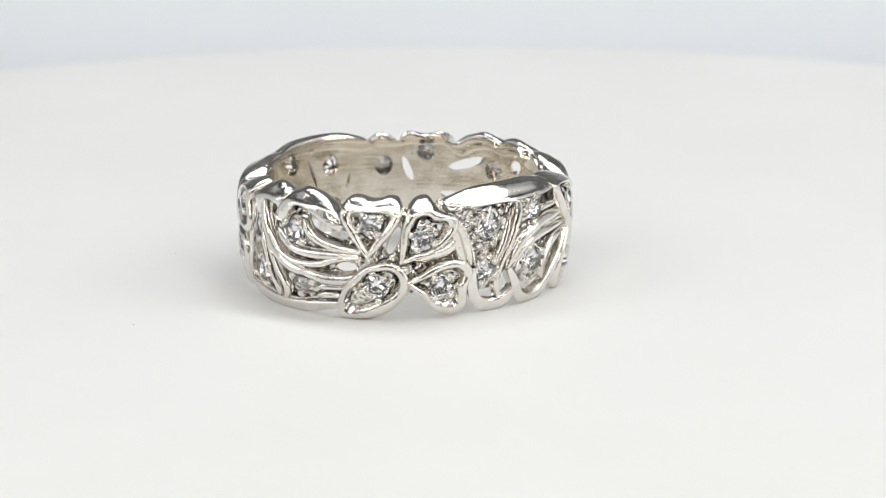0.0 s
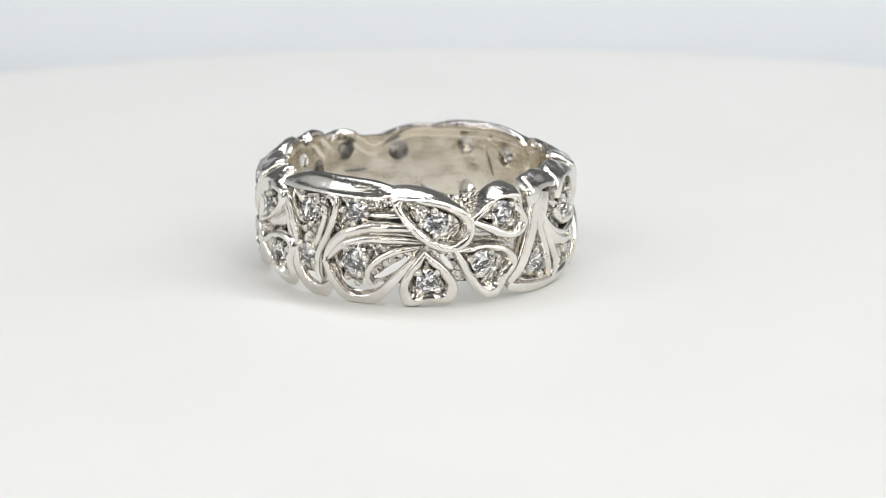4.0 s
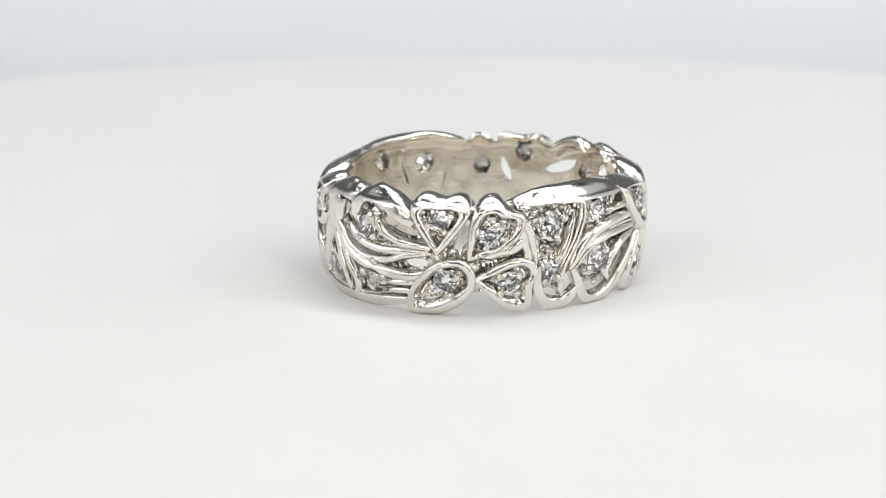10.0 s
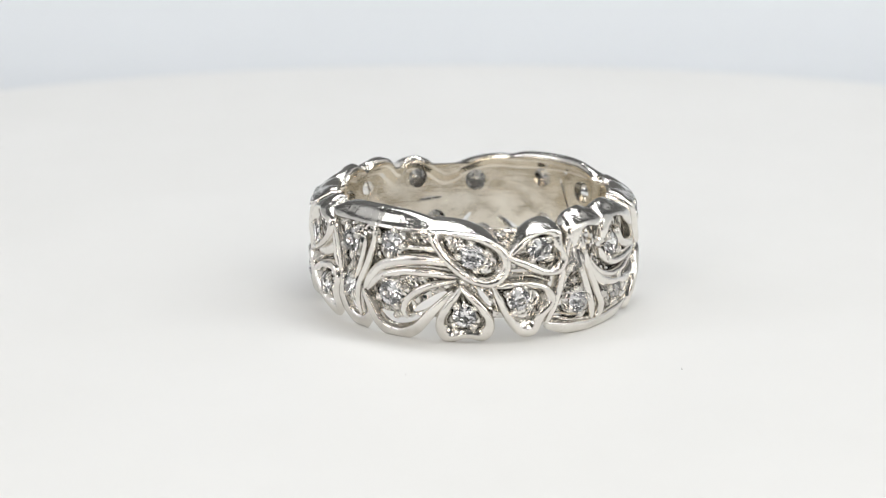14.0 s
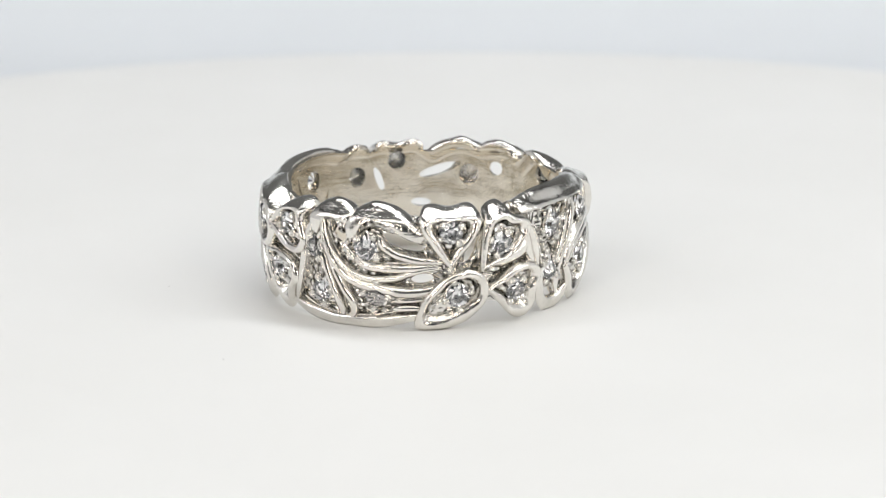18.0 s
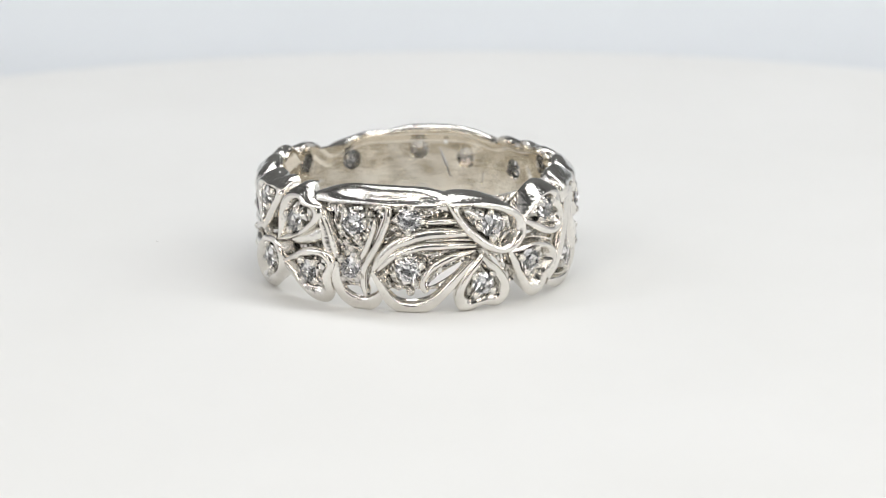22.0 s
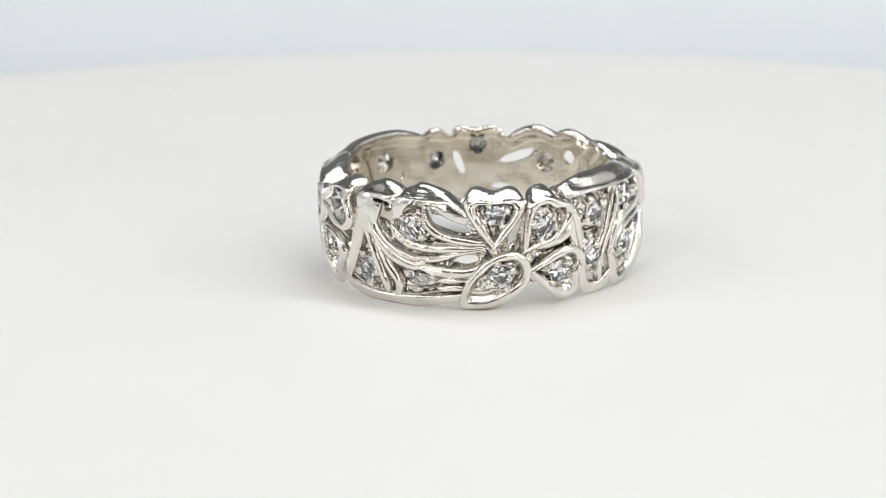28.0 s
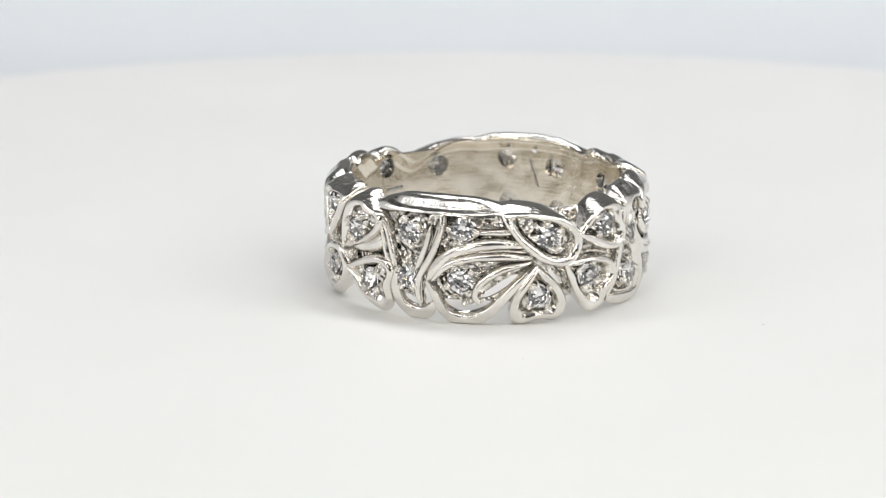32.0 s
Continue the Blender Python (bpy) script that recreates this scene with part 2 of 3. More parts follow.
STONE_V, STONE_F = [], []
for k in range(8):
    a = math.pi / 4 * k
    STONE_V.append((0.56 * math.cos(a), 0.56 * math.sin(a), 0.34))
for k in range(8):
    a = math.pi / 4 * (k + 0.5)
    STONE_V.append((0.80 * math.cos(a), 0.80 * math.sin(a), 0.20))
for z in (0.02, -0.02):
    STONE_V += [(math.cos(math.pi / 8 * k), math.sin(math.pi / 8 * k), z) for k in range(16)]
STONE_V += [(0.44 * math.cos(math.pi / 4 * (k + 0.5)), 0.44 * math.sin(math.pi / 4 * (k + 0.5)), -0.52) for k in range(8)]
STONE_V.append((0, 0, -0.86))
STONE_F.append(tuple(range(8)))
for k in range(8):
    j = (k + 1) % 8
    g0, g1, g2 = 16 + 2 * k, 16 + 2 * k + 1, 16 + (2 * k + 2) % 16
    STONE_F += [(k, 8 + k, j), (k, 8 + (k - 1) % 8, g0, 8 + k), (8 + k, g0, g1), (8 + k, g1, g2)]
    for p, q in ((g0, g1), (g1, g2)):
        STONE_F.append((p, p + 16, q + 16, q))
    STONE_F += [(g0 + 16, 48 + k, g1 + 16), (g1 + 16, 48 + k, g2 + 16), (48 + k, g0 + 16, 48 + (k - 1) % 8, 56)]
STONE = mesh("stone", STONE_V, STONE_F, DIAMOND, False)
STONE.materials.append(PAVILION)
for p in STONE.polygons:
    p.material_index = 1 if p.center.z < -0.05 else 0

bead_v, bead_f = [(0, 0, 1)], []
for i in range(1, 5):
    for k in range(10):
        a, e = 2 * math.pi * k / 10, math.pi * i / 8 * 1.15
        bead_v.append((math.sin(e) * math.cos(a), math.sin(e) * math.sin(a), math.cos(e)))
for k in range(10):
    bead_f.append((0, 1 + k, 1 + (k + 1) % 10))
    for i in range(3):
        p, q = 1 + i * 10 + k, 1 + i * 10 + (k + 1) % 10
        bead_f.append((p, p + 10, q + 10, q))
BEAD = mesh("bead", bead_v, bead_f, PLATINUM)

ring = tagged(new("ring"), "openwork platinum band ring with flowers, scrolls and small diamonds", "ring")
rng = random.Random(7)


def set_stone(parent, half, th, h, size, w, beads, turn=0.0, reach=1.14):
    part("stone", STONE, parent, "round brilliant-cut clear diamond", axes(th, h, w, half, size * MM) @ pose(0, 0, 0, rng.uniform(-4, 4), rng.uniform(-4, 4), rng.uniform(0, 45)))
    for k in range(beads):
        a = math.radians(turn + 360 * k / beads + rng.uniform(-9, 9))
        part("bead", BEAD, parent, "", axes(th + size * reach * math.cos(a) / K, h + size * reach * math.sin(a), w + 0.03, half, rng.uniform(0.20, 0.27) * MM))


def petal(name, half, tip, end, width, notch, stone, size, beads=4, turn=45, label="", crest=0.0):
    """A raised bezel petal with a rounded rim, a sunken floor and its stone."""
    line = petal_outline(tip, end, width, notch)
    line[:, 1] = np.where(line[:, 1] > 6.8, 6.8 + 0.8 * np.tanh((line[:, 1] - 6.8) / 0.8), line[:, 1])
    n = len(line)
    c = np.array((stone[0] * K, stone[1]))
    verts, faces, rows = [], [], []
    for d, w in ((0.8, -0.90), (0.35, -0.89), (0.12, -0.86), (0, -0.78), (0, -0.55), (0.0, -0.36), (0.04, -0.22), (0.13, -0.11), (0.27, -0.03), (0.42, 0.0), (0.57, -0.03), (0.71, -0.10), (0.84, -0.21), (1.08, -0.58)):
        row = []
        for p in line:
            v = p - c
            far = np.linalg.norm(v)
            x = abs(p[1] - 3.5) / 3.6
            wide = 0.70 + (0.62 if p[1] > 3.5 else 0.20) * x ** 3
            wide = max(0.16, min(wide, (far - size * 0.98) / 1.14))
            row.append((c + v * (1 - d * wide / far), w + (crest if w > -0.45 else 0)))
        rows.append(row)
    rim = rows[-1]
    for f, rad, w in ((0.15, 1.08, -0.55), (0.45, 1.08, -0.50), (0.8, 1.08, -0.40), (1.0, 1.05, -0.31), (1.0, 0.97, -0.29), (1.0, 0.92, -0.50), (1.0, 1.0, -0.93)):
        row = []
        for p, _ in rim:
            v = p - c
            q = c + v / np.linalg.norm(v) * size * rad
            row.append((p * (1 - f) + q * f, w + crest))
        rows.append(row)
    for row in rows:
        verts += [bend(p[0] / K, p[1], w, half) for p, w in row]
    for k in range(len(rows) - 1):
        for i in range(n):
            j = (i + 1) % n
            faces.append((k * n + i, (k + 1) * n + i, (k + 1) * n + j, k * n + j))
    me = mesh(name, verts, faces, PLATINUM, True, 38)
    me.materials.append(PLATINUM_FLOOR)
    for k, p in enumerate(me.polygons):
        p.material_index = 1 if k >= 13 * n else 0
    ob = part(name, me, ring, label)
    set_stone(ob, half, stone[0], stone[1], size, -0.25 + crest, beads, turn)
    return line


def strand(name, half, pts, wide, top=-0.05, base=-0.55, ends=(0.35, 0.35), flat=1.0, ridge=False):
    """A rounded wire or rail laid on the band along a smooth line."""
    n = 8 * (len(pts) - 1)
    line = spline(pts, n)
    verts, faces = [], []
    prof = [(-0.52, base), (-0.8, base + 0.06), (-1, base + 0.26)] + ([(-1, 0.05), (-0.86, 0.42), (-0.6, 0.76), (-0.25, 0.97), (0, 1), (0.25, 0.97), (0.6, 0.76), (0.86, 0.42), (1, 0.05)] if ridge else [(-1, 0.1), (-0.95, 0.62), (-0.78, 0.90), (-0.42, 0.99), (0, 1), (0.42, 0.99), (0.78, 0.90), (0.95, 0.62), (1, 0.1)]) + [(1, base + 0.26), (0.8, base + 0.06), (0.52, base)]
    m = len(prof)
    for i, p in enumerate(line):
        d = line[min(i + 1, n)] - line[max(i - 1, 0)]
        d /= np.linalg.norm(d)
        side = np.array((d[1], -d[0]))
        f = i / n
        size = wide * (min(1.0, ends[0] + (1 - ends[0]) * math.sin(min(f * 4, 1) * math.pi / 2)) if f < 0.5 else min(1.0, ends[1] + (1 - ends[1]) * math.sin(min((1 - f) * 4, 1) * math.pi / 2)))
        high = min(size * flat, 0.45)
        for o, e in prof:
            q = p + side * o * size
            w = e if e < -0.1 else top - high * (1 - e) * 0.9 - (wide - size) * 0.5
            verts.append(bend(q[0] / K, q[1], w, half))
    for i in range(n):
        for k in range(m):
            j = (k + 1) % m
            faces.append((i * m + k, (i + 1) * m + k, (i + 1) * m + j, i * m + j))
    faces.append(tuple(range(m)))
    faces.append(tuple(reversed(range(n * m, n * m + m))))
    part(name, mesh(name, verts, faces, PLATINUM, True, 60), ring)
    return line


def milgrain(half, pts, size, top):
    """A row of tiny beaded grains along a line, one part."""
    line = spline(pts, 200)
    run = np.concatenate(([0], np.cumsum(np.linalg.norm(np.diff(line, axis=0), axis=1))))
    verts, faces = [], []
    for k in range(int(run[-1] / (size * 1.7))):
        s = (k + 0.5) * size * 1.7
        x, y = np.interp(s, run, line[:, 0]), np.interp(s, run, line[:, 1])
        m = axes(x / K, y, top, half, size * MM)
        o = len(verts)
        verts += [m @ Vector(v) for v in bead_v]
        faces += [tuple(o + i for i in f) for f in bead_f]
    part("milgrain", mesh("milgrain", verts, faces, PLATINUM), ring)


# the scalloped upper edge of the band, by degrees along it
TOP_AT, TOP = np.arange(0, 181, 1.5), None

# outlines that the band's own sheet follows, gathered while the ornament is built
SOLID, HOLES, SEATS = [], [], []
PETALS = (
    # name, tip, end, width, notch, stone, stone size, turn, crest
    ("heart_petal", (81.6, 3.25), (82.4, 7.38), 1.84, 0.42, (82.2, 5.42), 0.66, 30, 0.12),
    ("heart_petal", (91.6, 3.0), (108.4, 6.6), 1.62, 0.36, (100.0, 4.52), 0.66, 70, 0.12),
    ("heart_petal", (93.4, 2.05), (117.8, 1.40), 1.56, 0.32, (106.6, 1.68), 0.66, 45, 0.12),
    ("drop_petal", (69.2, 0.10), (94.2, 2.65), 1.42, 0.0, (84.2, 1.80), 0.68, 20, 0.19),
    ("drop_petal", (157.6, 6.95), (184.9, 3.55), 1.56, 0.0, (173.5, 4.85), 0.70, 10, 0.20),
    ("heart_petal", (183.6, 4.70), (206.4, 5.40), 1.74, 0.32, (196.3, 5.12), 0.68, 45, 0.15),
    ("heart_petal", (178.6, 3.25), (200.0, 1.00), 1.56, 0.26, (189.0, 2.30), 0.66, 60, 0.12),
    ("heart_petal", (169.6, 3.30), (171.2, -0.2), 1.74, 0.34, (170.8, 1.40), 0.66, 45, 0.12),
)
RAILS = (
    # name, line, half width, crest, base
    ("top_rail", ((109.8, 6.40), (120, 6.80), (135, 6.9), (150, 6.8), (160.5, 6.5)), 0.62, -0.02, -0.88),
    ("bottom_rail", ((20.0, 0.6), (29, 0.26), (40, 0.1), (54, 0.18), (71, 0.56)), 0.29, -0.05, -0.88),
    ("leaf_rim", ((46.6, 5.0), (48.2, 6.1), (52.7, 6.76), (58, 6.72), (63, 6.26), (67.5, 5.6), (72.5, 5.05)), 0.60, 0.0, -0.88),
    ("scroll_head", ((30.4, 5.0), (31.3, 5.95), (34.0, 6.6), (38.5, 6.76), (42.5, 6.55), (45.8, 6.1)), 0.62, 0.0, -0.88),
    ("scroll_trunk", ((36.2, 6.6), (32.8, 5.5), (30.9, 4.4), (28.8, 3.2), (25.2, 1.8), (20.6, 0.75)), 0.44, -0.07, -0.88),
    ("leaf_rim", ((131.4, 2.15), (133.9, 1.45), (136.8, 0.6), (141, 0.12), (146.5, 0.04), (153, 0.46), (159.5, 1.5), (167, 2.75)), 0.30, -0.03, -0.88),
    ("pod_rim", ((117.8, 2.5), (117.8, 1.4), (119.6, 0.62), (123.4, 0.20), (127.6, 0.14), (131.4, 0.40), (134.6, 0.95)), 0.34, -0.05, -0.88),
)

edges = [petal_outline(row[1], row[2], row[3], row[4]) for row in PETALS]
edges += [spline(row[1], 40) + (0, 0.5 * row[2]) for row in RAILS]
edges = np.concatenate([line + (k * 180 * K, 0) for line in edges for k in (-1, 0, 1)])
TOP = [max([h for u, h in edges if abs(u / K - at) < 2.0 and h > 4.5] or [6.2]) for at in TOP_AT]
TOP = np.convolve(np.pad(np.minimum(TOP, 7.2), 3, "wrap"), (0.07, 0.13, 0.18, 0.24, 0.18, 0.13, 0.07), "valid")
for half in (0, 1):
    for name, tip, end, width, notch, stone, size, turn, crest in PETALS:
        line = petal(name, half, tip, end, width, notch, stone, size, 4, turn, "", crest)
        if not half:
            SOLID.append(("area", line, 0.34))
            SEATS.append((stone, size * 0.99))

WIRES = (
    # scroll and stems on the way to the first flower
    ((34.0, 6.1), (35.0, 4.9), (38.5, 3.6), (47, 2.5), (61, 2.02), (73, 1.98), (81, 2.6), 0.30, -0.04),
    ((36.5, 4.4), (43, 3.25), (52, 2.72), (62, 2.74), (70, 3.16), (79, 3.36), 0.17, -0.10),
    ((44.4, 4.45), (47, 3.9), (53, 3.42), (63, 3.3), (78, 3.42), 0.24, -0.08),
    ((57.4, 5.3), (58.8, 4.6), (63, 4.12), (69, 3.85), (79, 3.65), 0.24, -0.06),
    ((35.3, 5.2), (32.7, 4.7), (33.9, 3.9), (38.2, 2.2), (41.6, 0.9), (42.2, 0.45), 0.21, -0.06),
    ((36.6, 4.5), (38.8, 3.3), (43.5, 1.95), (46.8, 1.2), (46.6, 0.6), (44.8, 0.4), 0.22, -0.05),
    ((62, 1.45), (67, 1.5), (73, 1.55), 0.16, -0.14),
    ((62, 0.95), (67, 1.0), (71, 1.0), 0.15, -0.16),
    # panel, hook and stems on the way to the second flower
    ((109.6, 5.9), (113.6, 5.0), (116.0, 3.9), (117.4, 2.7), 0.20, -0.10),
    ((132.2, 5.9), (134.0, 6.3), (136.8, 6.15), (136.4, 5.1), (133.0, 3.7), (128.4, 2.45), (127.2, 1.5), (128.0, 0.65), 0.19, -0.06),
    ((132.4, 5.3), (131.2, 4.4), (128.8, 3.4), (126.2, 2.7), 0.16, -0.10),
    ((95.6, 3.3), (103, 3.5), (109, 3.75), (113.2, 4.3), 0.36, -0.12),
    ((110.8, 5.2), (112.6, 4.4), (113.6, 3.6), (115.4, 2.7), 0.24, -0.14),
    ((131.0, 2.1), (134.8, 3.05), (141, 3.9), (153, 4.42), (168, 4.35), 0.31, -0.03),
    ((133.0, 2.2), (138.5, 3.1), (148, 3.62), (158, 3.72), (168, 3.62), 0.22, -0.07),
    ((168, 3.35), (158, 2.95), (151.2, 2.25), (148.6, 1.55), (150.2, 1.0), 0.20, -0.07),
    ((150, 5.1), (155, 5.15), (162, 5.1), 0.18, -0.14),
)
for half in (0, 1):
    for name, pts, wide, top, base in RAILS:
        if half and name == "scroll_trunk":      # there the trunk is open, with a stone between its two edges
            pts, wide = ((32.6, 6.3), (29.0, 5.4), (26.9, 4.3), (25.4, 3.2), (23.0, 1.8), (20.2, 0.75)), 0.22
        line = strand(name, half, pts, wide, top, base, (0.55, 0.55))
        if not half:
            SOLID.append(("line", line, max(wide - 0.32, 0.1)))
            if name in ("top_rail", "bottom_rail"):
                SOLID.append(("line", line + (0, -0.35 if name == "top_rail" else 0.35), wide - 0.05))
    if not half:
        line = strand("scroll_neck", half, ((36.6, 5.9), (35.4, 5.1), (33.8, 4.3), (32.6, 3.5)), 0.66, -0.09, -0.88, (0.9, 0.3))
        SOLID.append(("line", line, 0.4))
    for row in WIRES:
        line = strand("scroll_wire", half, row[:-2], row[-2] * 1.24, row[-1] - 0.03, -0.82, (0.25, 0.5), flat=1.25, ridge=True)
        if not half:
            SOLID.append(("line", line, row[-2] + 0.05))
    milgrain(half, ((111.6, 5.7), (115.2, 4.8), (117.4, 3.7), (118.8, 2.6)), 0.085, -0.24)
    milgrain(half, ((22.3, 1.4), (26.2, 2.9), (29.2, 4.7), (30.6, 5.7)), 0.065, -0.14)
    milgrain(half, ((60, 3.66), (68, 3.66), (77, 3.6)), 0.06, -0.24)
    milgrain(half, ((150, 4.02), (158, 4.08), (167, 3.98)), 0.07, -0.26)
    milgrain(half, ((186.4, 3.62), (193.5, 3.52), (201.5, 3.06)), 0.08, -0.40)
    milgrain(half, ((95.2, 3.72), (101.4, 3.62), (107.6, 3.86)), 0.07, -0.36)
    milgrain(half, ((23.6, 0.98), (30, 0.62), (40, 0.44), (53, 0.5), (67, 0.95)), 0.06, -0.42)
    for th, h, size in ((94.0, 2.75, 0.42), (183.0, 4.0, 0.40), (81.8, 3.25, 0.30), (170.5, 3.35, 0.30)):
        part("boss", BEAD, ring, "", axes(th, h, -0.06 - size, half, size * MM) @ Matrix.Diagonal((1, 1, 1.25, 1)))

# holes through the band: centre, length, half width, lean in degrees
HOLES = [((40.6, 4.95), 0.50, 0.46, 0), ((64.4, 4.72), 1.5, 0.34, -17), ((72.2, 2.62), 0.72, 0.27, 4), ((90.0, 4.25), 0.85, 0.27, 66),
         ((157.6, 1.85), 1.35, 0.24, 31), ((131.6, 1.28), 0.52, 0.50, 20), ((203.6, 2.7), 0.80, 0.27, 67), ((177.8, 2.25), 0.65, 0.15, -52),
         ((191.5, 3.72), 0.9, 0.11, -3), ((133.0, 5.9), 0.17, 0.17, 0), ((115.9, 3.7), 0.50, 0.10, -72), ((133.3, 4.5), 1.1, 0.11, 68), ((44.3, 0.75), 0.17, 0.17, 0), ((40.0, 2.25), 0.85, 0.09, -52)]
FIELD = (((33.5, 1.65), 0.65), ((52.4, 4.42), 0.69), ((55.8, 1.74), 0.65), ((124.0, 4.85), 0.69), ((122.9, 2.20), 0.61), ((144.3, 5.32), 0.67), ((143.5, 2.35), 0.71))
EXTRA = ((31.6, 4.15), 0.62)     # the second half carries one stone more, beside the scroll
SEATS += list(FIELD)

N_TH, N_H, H0, H1 = 400, 136, -0.50, 7.75
U = (np.arange(N_TH) * 180 / N_TH)[:, None] * K + np.zeros((1, N_H + 1))
V = np.linspace(H0, H1, N_H + 1)[None, :] + np.zeros((N_TH, 1))
PERIOD_MM = 180 * K


def to_line(px, py, line, closed):
    best = np.full(px.shape, 1e9)
    pts = list(line) + ([line[0]] if closed else [])
    for a, c in zip(pts[:-1], pts[1:]):
        d = c - a
        f = np.clip(((px - a[0]) * d[0] + (py - a[1]) * d[1]) / max(d @ d, 1e-9), 0, 1)
        best = np.minimum(best, np.hypot(px - a[0] - f * d[0], py - a[1] - f * d[1]))
    return best


def inside(px, py, line):
    odd = np.zeros(px.shape, bool)
    for a, c in zip(line, np.roll(line, -1, axis=0)):
        cross = (a[1] > py) != (c[1] > py)
        odd ^= cross & (px < (c[0] - a[0]) * (py - a[1]) / (c[1] - a[1] + 1e-12) + a[0])
    return odd


def band_field(extra):
    """Below zero where the band has metal."""
    field = np.maximum(1.0 - V, V - 6.2)
    for kind, line, grow in SOLID:
        for shift in (-PERIOD_MM, 0, PERIOD_MM):
            ln = np.array(line) + (shift, 0)
            lo, hi = ln.min(axis=0) - 0.8, ln.max(axis=0) + 0.8
            sel = (U > lo[0]) & (U < hi[0]) & (V > lo[1]) & (V < hi[1])
            if not sel.any():
                continue
            px, py = U[sel], V[sel]
            if kind == "area":
                d = to_line(px, py, ln, True)
                d = np.where(inside(px, py, ln), -d, d) + grow
            else:
                d = to_line(px, py, ln, False) - grow
            field[sel] = np.minimum(field[sel], d)
    seats = list(SEATS) + ([EXTRA] if extra else [])
    for shift in (-PERIOD_MM, 0, PERIOD_MM):
        for (th, h), size in seats:
            field = np.maximum(field, size * 1.0 - np.hypot(U - th * K - shift, V - h))
        for (th, h), a, b_, lean in HOLES:
            c, s = math.cos(math.radians(lean)), math.sin(math.radians(lean))
            x, y = U - th * K - shift, V - h
            p, q = (x * c + y * s) / a, (-x * s + y * c) / b_
            field = np.maximum(field, (1 - np.hypot(p, q)) * b_)
    return field


def floor_at(th, h, half):
    """The sunken ground rises to a cut collar round each stone, and is uneven between."""
    w = FLOOR + 0.05 * noise.noise(Vector((th * K * 2.6, h * 2.6, 4.0 * half)))
    for (a, b_), size in FIELD + ((EXTRA,) if half else ()):
        d = math.hypot((th - a) * K, h - b_) - size
        if d < 0.7:
            w = max(w, FLOOR + 0.46 * min(1.0, max(0.0, 1 - (d - 0.06) / 0.55)))
    return w


def band_mesh():
    """The openwork sheet itself: cells of the strip cut along the outlines, with an outer, an inner and a cut face."""
    fields = np.concatenate((band_field(False), band_field(True)))
    total = 2 * N_TH
    verts, faces, index = [], [], {}

    def place(i, jh):
        half = 1 if (i % total) >= N_TH else 0
        th = (i % N_TH) * 180 / N_TH
        if th < 20:
            th, half = th + 180, 1 - half
        return th, H0 + jh * (H1 - H0) / N_H, half

    def pair(key, th, h, half):
        if key not in index:
            index[key] = len(verts)
            o, q = bend(th, h, floor_at(th, h, half), half), bend(th, h, R_IN - R_OUT, half)
            verts.append(o)
            verts.append(q)
        return index[key]

    def corner(i, jh):
        return pair((i % total, jh, 0), *place(i, jh))

    def cut(i, jh, i2, jh2):
        a, c = fields[i % total, jh], fields[i2 % total, jh2]
        f = min(max(a / (a - c), 0.02), 0.98)
        key = (i % total, jh, 1) if jh == jh2 else (i % total, jh, 2)
        th, h, half = place(i, jh)
        return pair(key, th + (i2 - i) * f * 180 / N_TH, h + (jh2 - jh) * f * (H1 - H0) / N_H, half)

    for i in range(total):
        col0, col1 = fields[i], fields[(i + 1) % total]
        for jh in range(N_H):
            vals = (col0[jh], col1[jh], col1[jh + 1], col0[jh + 1])
            inn = [x < 0 for x in vals]
            if not any(inn):
                continue
            corners = ((i, jh), (i + 1, jh), (i + 1, jh + 1), (i, jh + 1))
            loop, cuts = [], []
            for k in range(4):
                n = (k + 1) % 4
                if inn[k]:
                    loop.append(corner(*corners[k]))
                if inn[k] != inn[n]:
                    e0, e1 = (corners[k], corners[n]) if k < 2 else (corners[n], corners[k])
                    c = cut(*e0, *e1)
                    cuts.append((len(loop), inn[k]))
                    loop.append(c)
            if len(loop) < 3:
                continue
            faces.append(tuple(loop))
            faces.append(tuple(v + 1 for v in reversed(loop)))
            for pos, leaving in cuts:
                if leaving:
                    a, c = loop[pos], loop[(pos + 1) % len(loop)]
                    faces.append((a, a + 1, c + 1, c))
    me = mesh("band", verts, faces, PLATINUM_INNER, True, 40)
    me.materials.append(PLATINUM_FLOOR)
    for p in me.polygons:
        c = p.center
        if p.normal.x * c.x + p.normal.y * c.y > 0.5 * math.hypot(c.x, c.y):
            p.material_index = 1
    return me


band = part("band", band_mesh(), ring, "smooth pierced platinum sleeve, warm reflected light coloured into its inside")
for half in (0, 1):
    for k, ((th, h), size) in enumerate(FIELD):
        set_stone(band, half, th, h, size, -0.26, 4, 20 + 31 * k, 1.2)
(th, h), size = EXTRA
set_stone(band, 1, th, h, size, -0.14, 4, 30, 1.15)


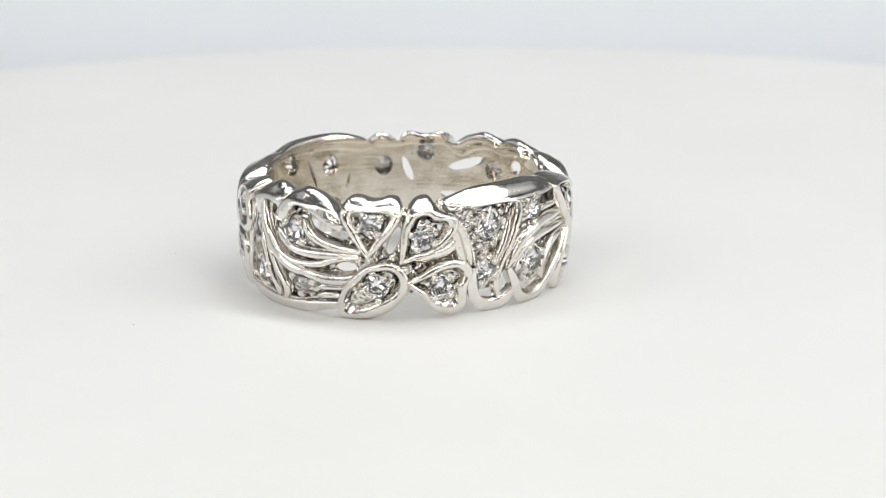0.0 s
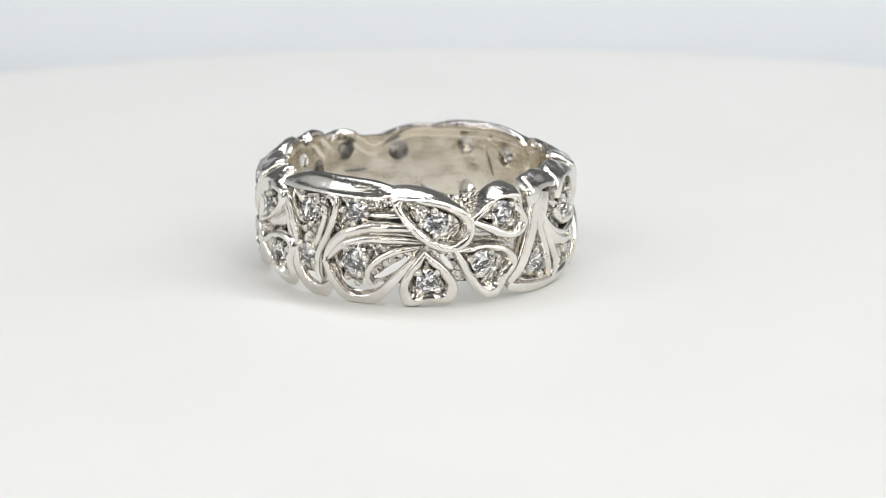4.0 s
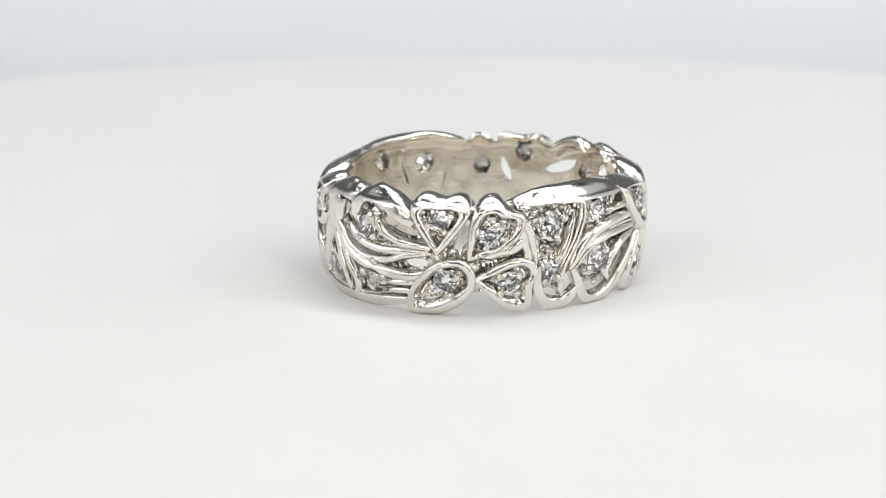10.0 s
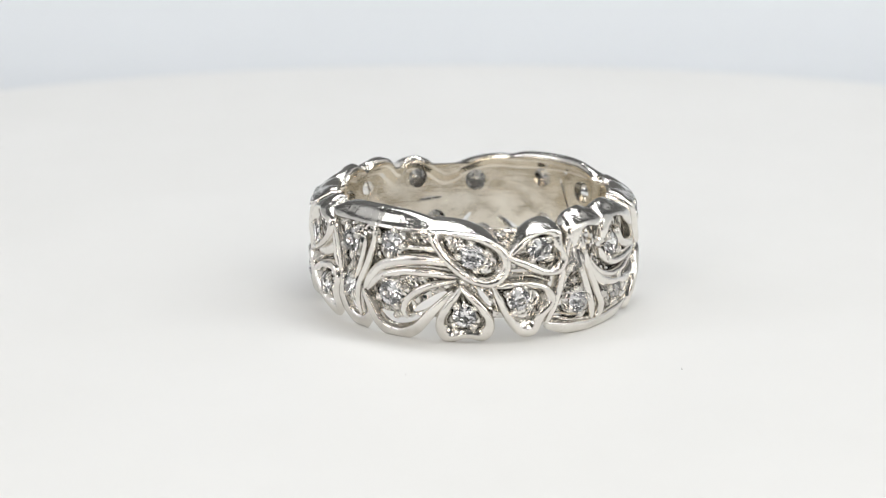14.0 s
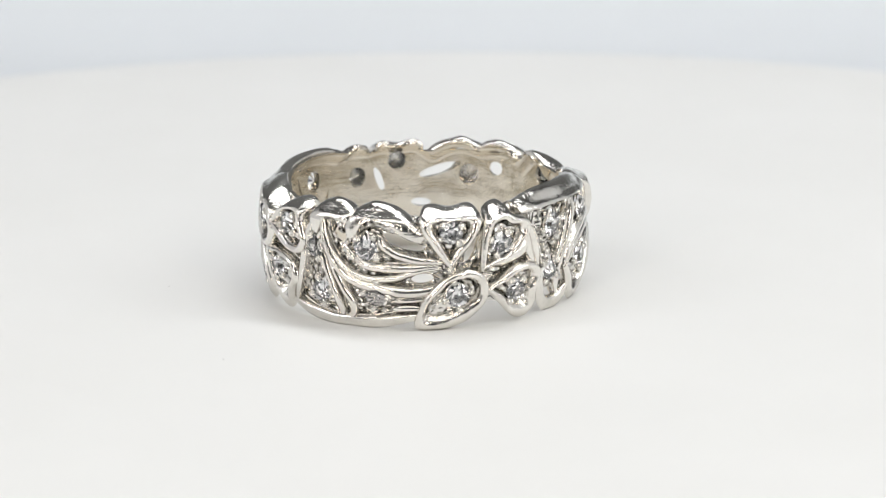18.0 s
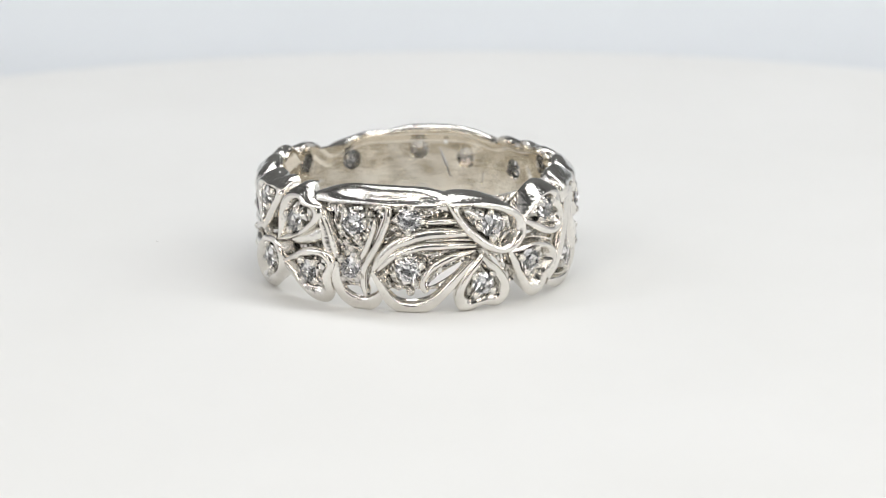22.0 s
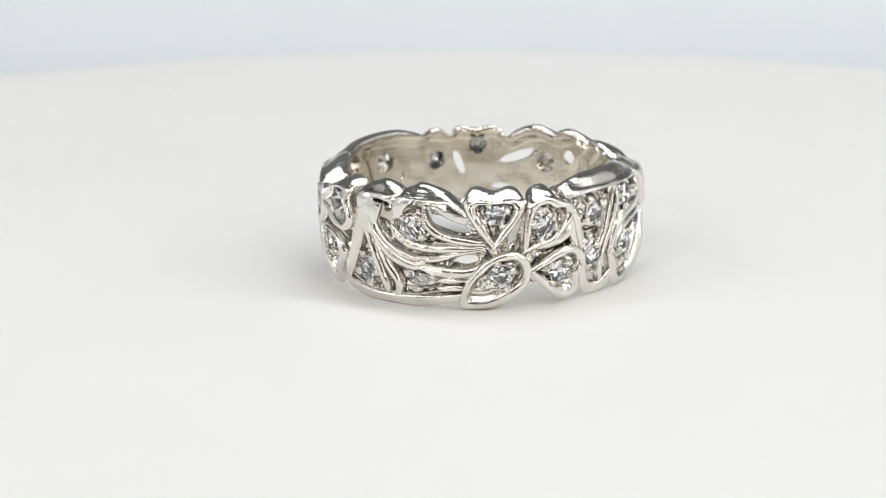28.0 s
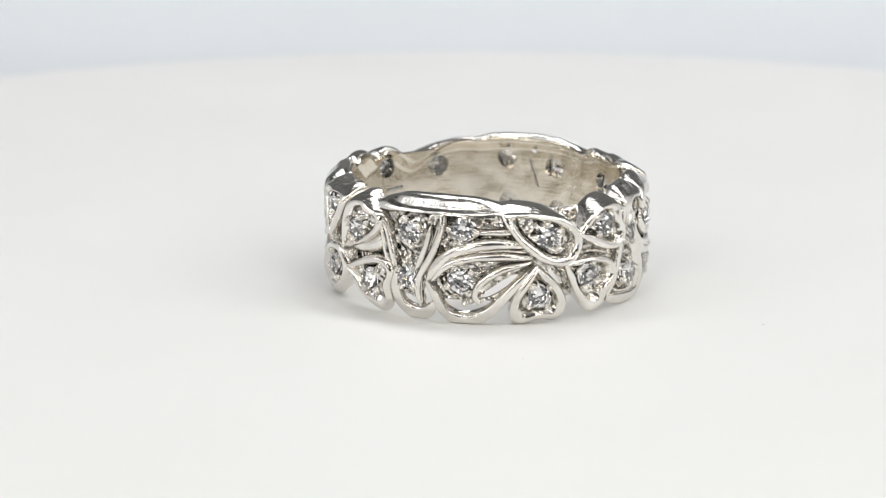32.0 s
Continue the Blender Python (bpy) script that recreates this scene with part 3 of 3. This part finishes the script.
GRAINS = ((77.0, 1.05), (79.0, 1.75), (76.2, 1.6), (164.6, 6.05), (166.6, 5.35), (167.6, 6.3), (117.3, 5.75), (119.7, 5.95), (128.6, 5.85), (118.6, 4.9), (129.2, 5.0), (120.8, 3.6), (126.2, 3.7), (123.2, 3.3), (121.2, 1.25), (125.6, 1.15),
          (139.6, 5.95), (139.4, 4.75), (149.6, 5.45), (138.8, 2.85), (148.6, 2.75), (140.2, 1.3), (144.6, 0.95), (50.4, 5.55), (57.8, 4.0), (49.2, 3.95), (60.2, 3.85),
          (28.8, 1.2), (38.6, 1.1), (32.4, 2.85), (51.3, 1.9), (51.8, 1.1), (60.6, 1.4), (61.6, 5.3), (115.6, 6.15), (122.4, 6.1), (125.6, 6.05), (130.2, 5.5), (118.9, 4.2), (128.4, 4.1), (125.0, 3.0), (121.4, 3.0), (120.0, 1.9), (127.0, 1.6), (141.9, 6.15), (148.2, 6.1), (140.6, 4.35), (147.8, 4.55), (146.9, 1.1), (137.6, 1.9), (149.0, 2.05), (47.9, 5.0), (55.4, 3.75), (54.8, 5.6), (30.2, 1.9), (36.4, 2.2), (35.6, 0.85), (53.4, 0.85), (58.6, 0.8), (53.0, 2.2))
for half in (0, 1):
    for th, h in GRAINS:
        if rng.random() < 0.28:
            continue
        part("bead", BEAD, band, "", axes(th + rng.uniform(-0.5, 0.5), h, -0.42 if 76 < th < 80 or 164 < th < 168 else -0.62, half, rng.uniform(0.17, 0.29) * MM))


# two specks of dust on the platter: place on it at the start
dust_v = [(math.cos(a) * (1 + 0.3 * math.sin(3 * a)), math.sin(a) * 0.7, z) for z in (0.0, 0.55) for a in [math.pi / 4 * k for k in range(8)]] + [(0.1, 0, 0.8)]
dust_f = [tuple(reversed(range(8)))] + [(k, (k + 1) % 8, 8 + (k + 1) % 8, 8 + k) for k in range(8)] + [(8 + k, 8 + (k + 1) % 8, 16) for k in range(8)]
DUST, nt, b = material("dust")
b.inputs["Base Color"].default_value = (0.22, 0.20, 0.18, 1)
b.inputs["Roughness"].default_value = 0.9
DUST_AT = ((-17.06, -10.90, 0.035), (-16.36, 3.85, 0.03))
dust = []
for x, y, size in DUST_AT:
    me = mesh("dust_speck", [(p[0] * size * MM, p[1] * size * MM, p[2] * size * MM) for p in dust_v], dust_f, DUST)
    dust.append((tagged(new("dust_speck", me), "tiny dark speck of dust lying on the white platter", "dust", "dust on the platter"), x * MM, y * MM))


def motions():
    rows, spin = [], []
    for t, _, _, ahead in AIM:
        turn = 360 * t / PERIOD - ahead
        a = radians(PHASE - turn)
        rows.append((t, pose(OFFSET * math.cos(a), OFFSET * math.sin(a), 0.00001, 0, 0, -turn)))
        spin.append((t, pose(0, 0, 0, 0, 0, -turn)))
    walk(ring, rows)
    for speck, x, y in dust:
        far, at = math.hypot(x, y), math.degrees(math.atan2(y, x))
        swing = [(t, at - 360 * t / PERIOD + ahead) for t, _, _, ahead in AIM]
        walk(speck, [(t, pose(far * math.cos(radians(a)), far * math.sin(radians(a)), 0.00001, 0, 0, a)) for t, a in swing])
    walk(turntable, spin)


motions()
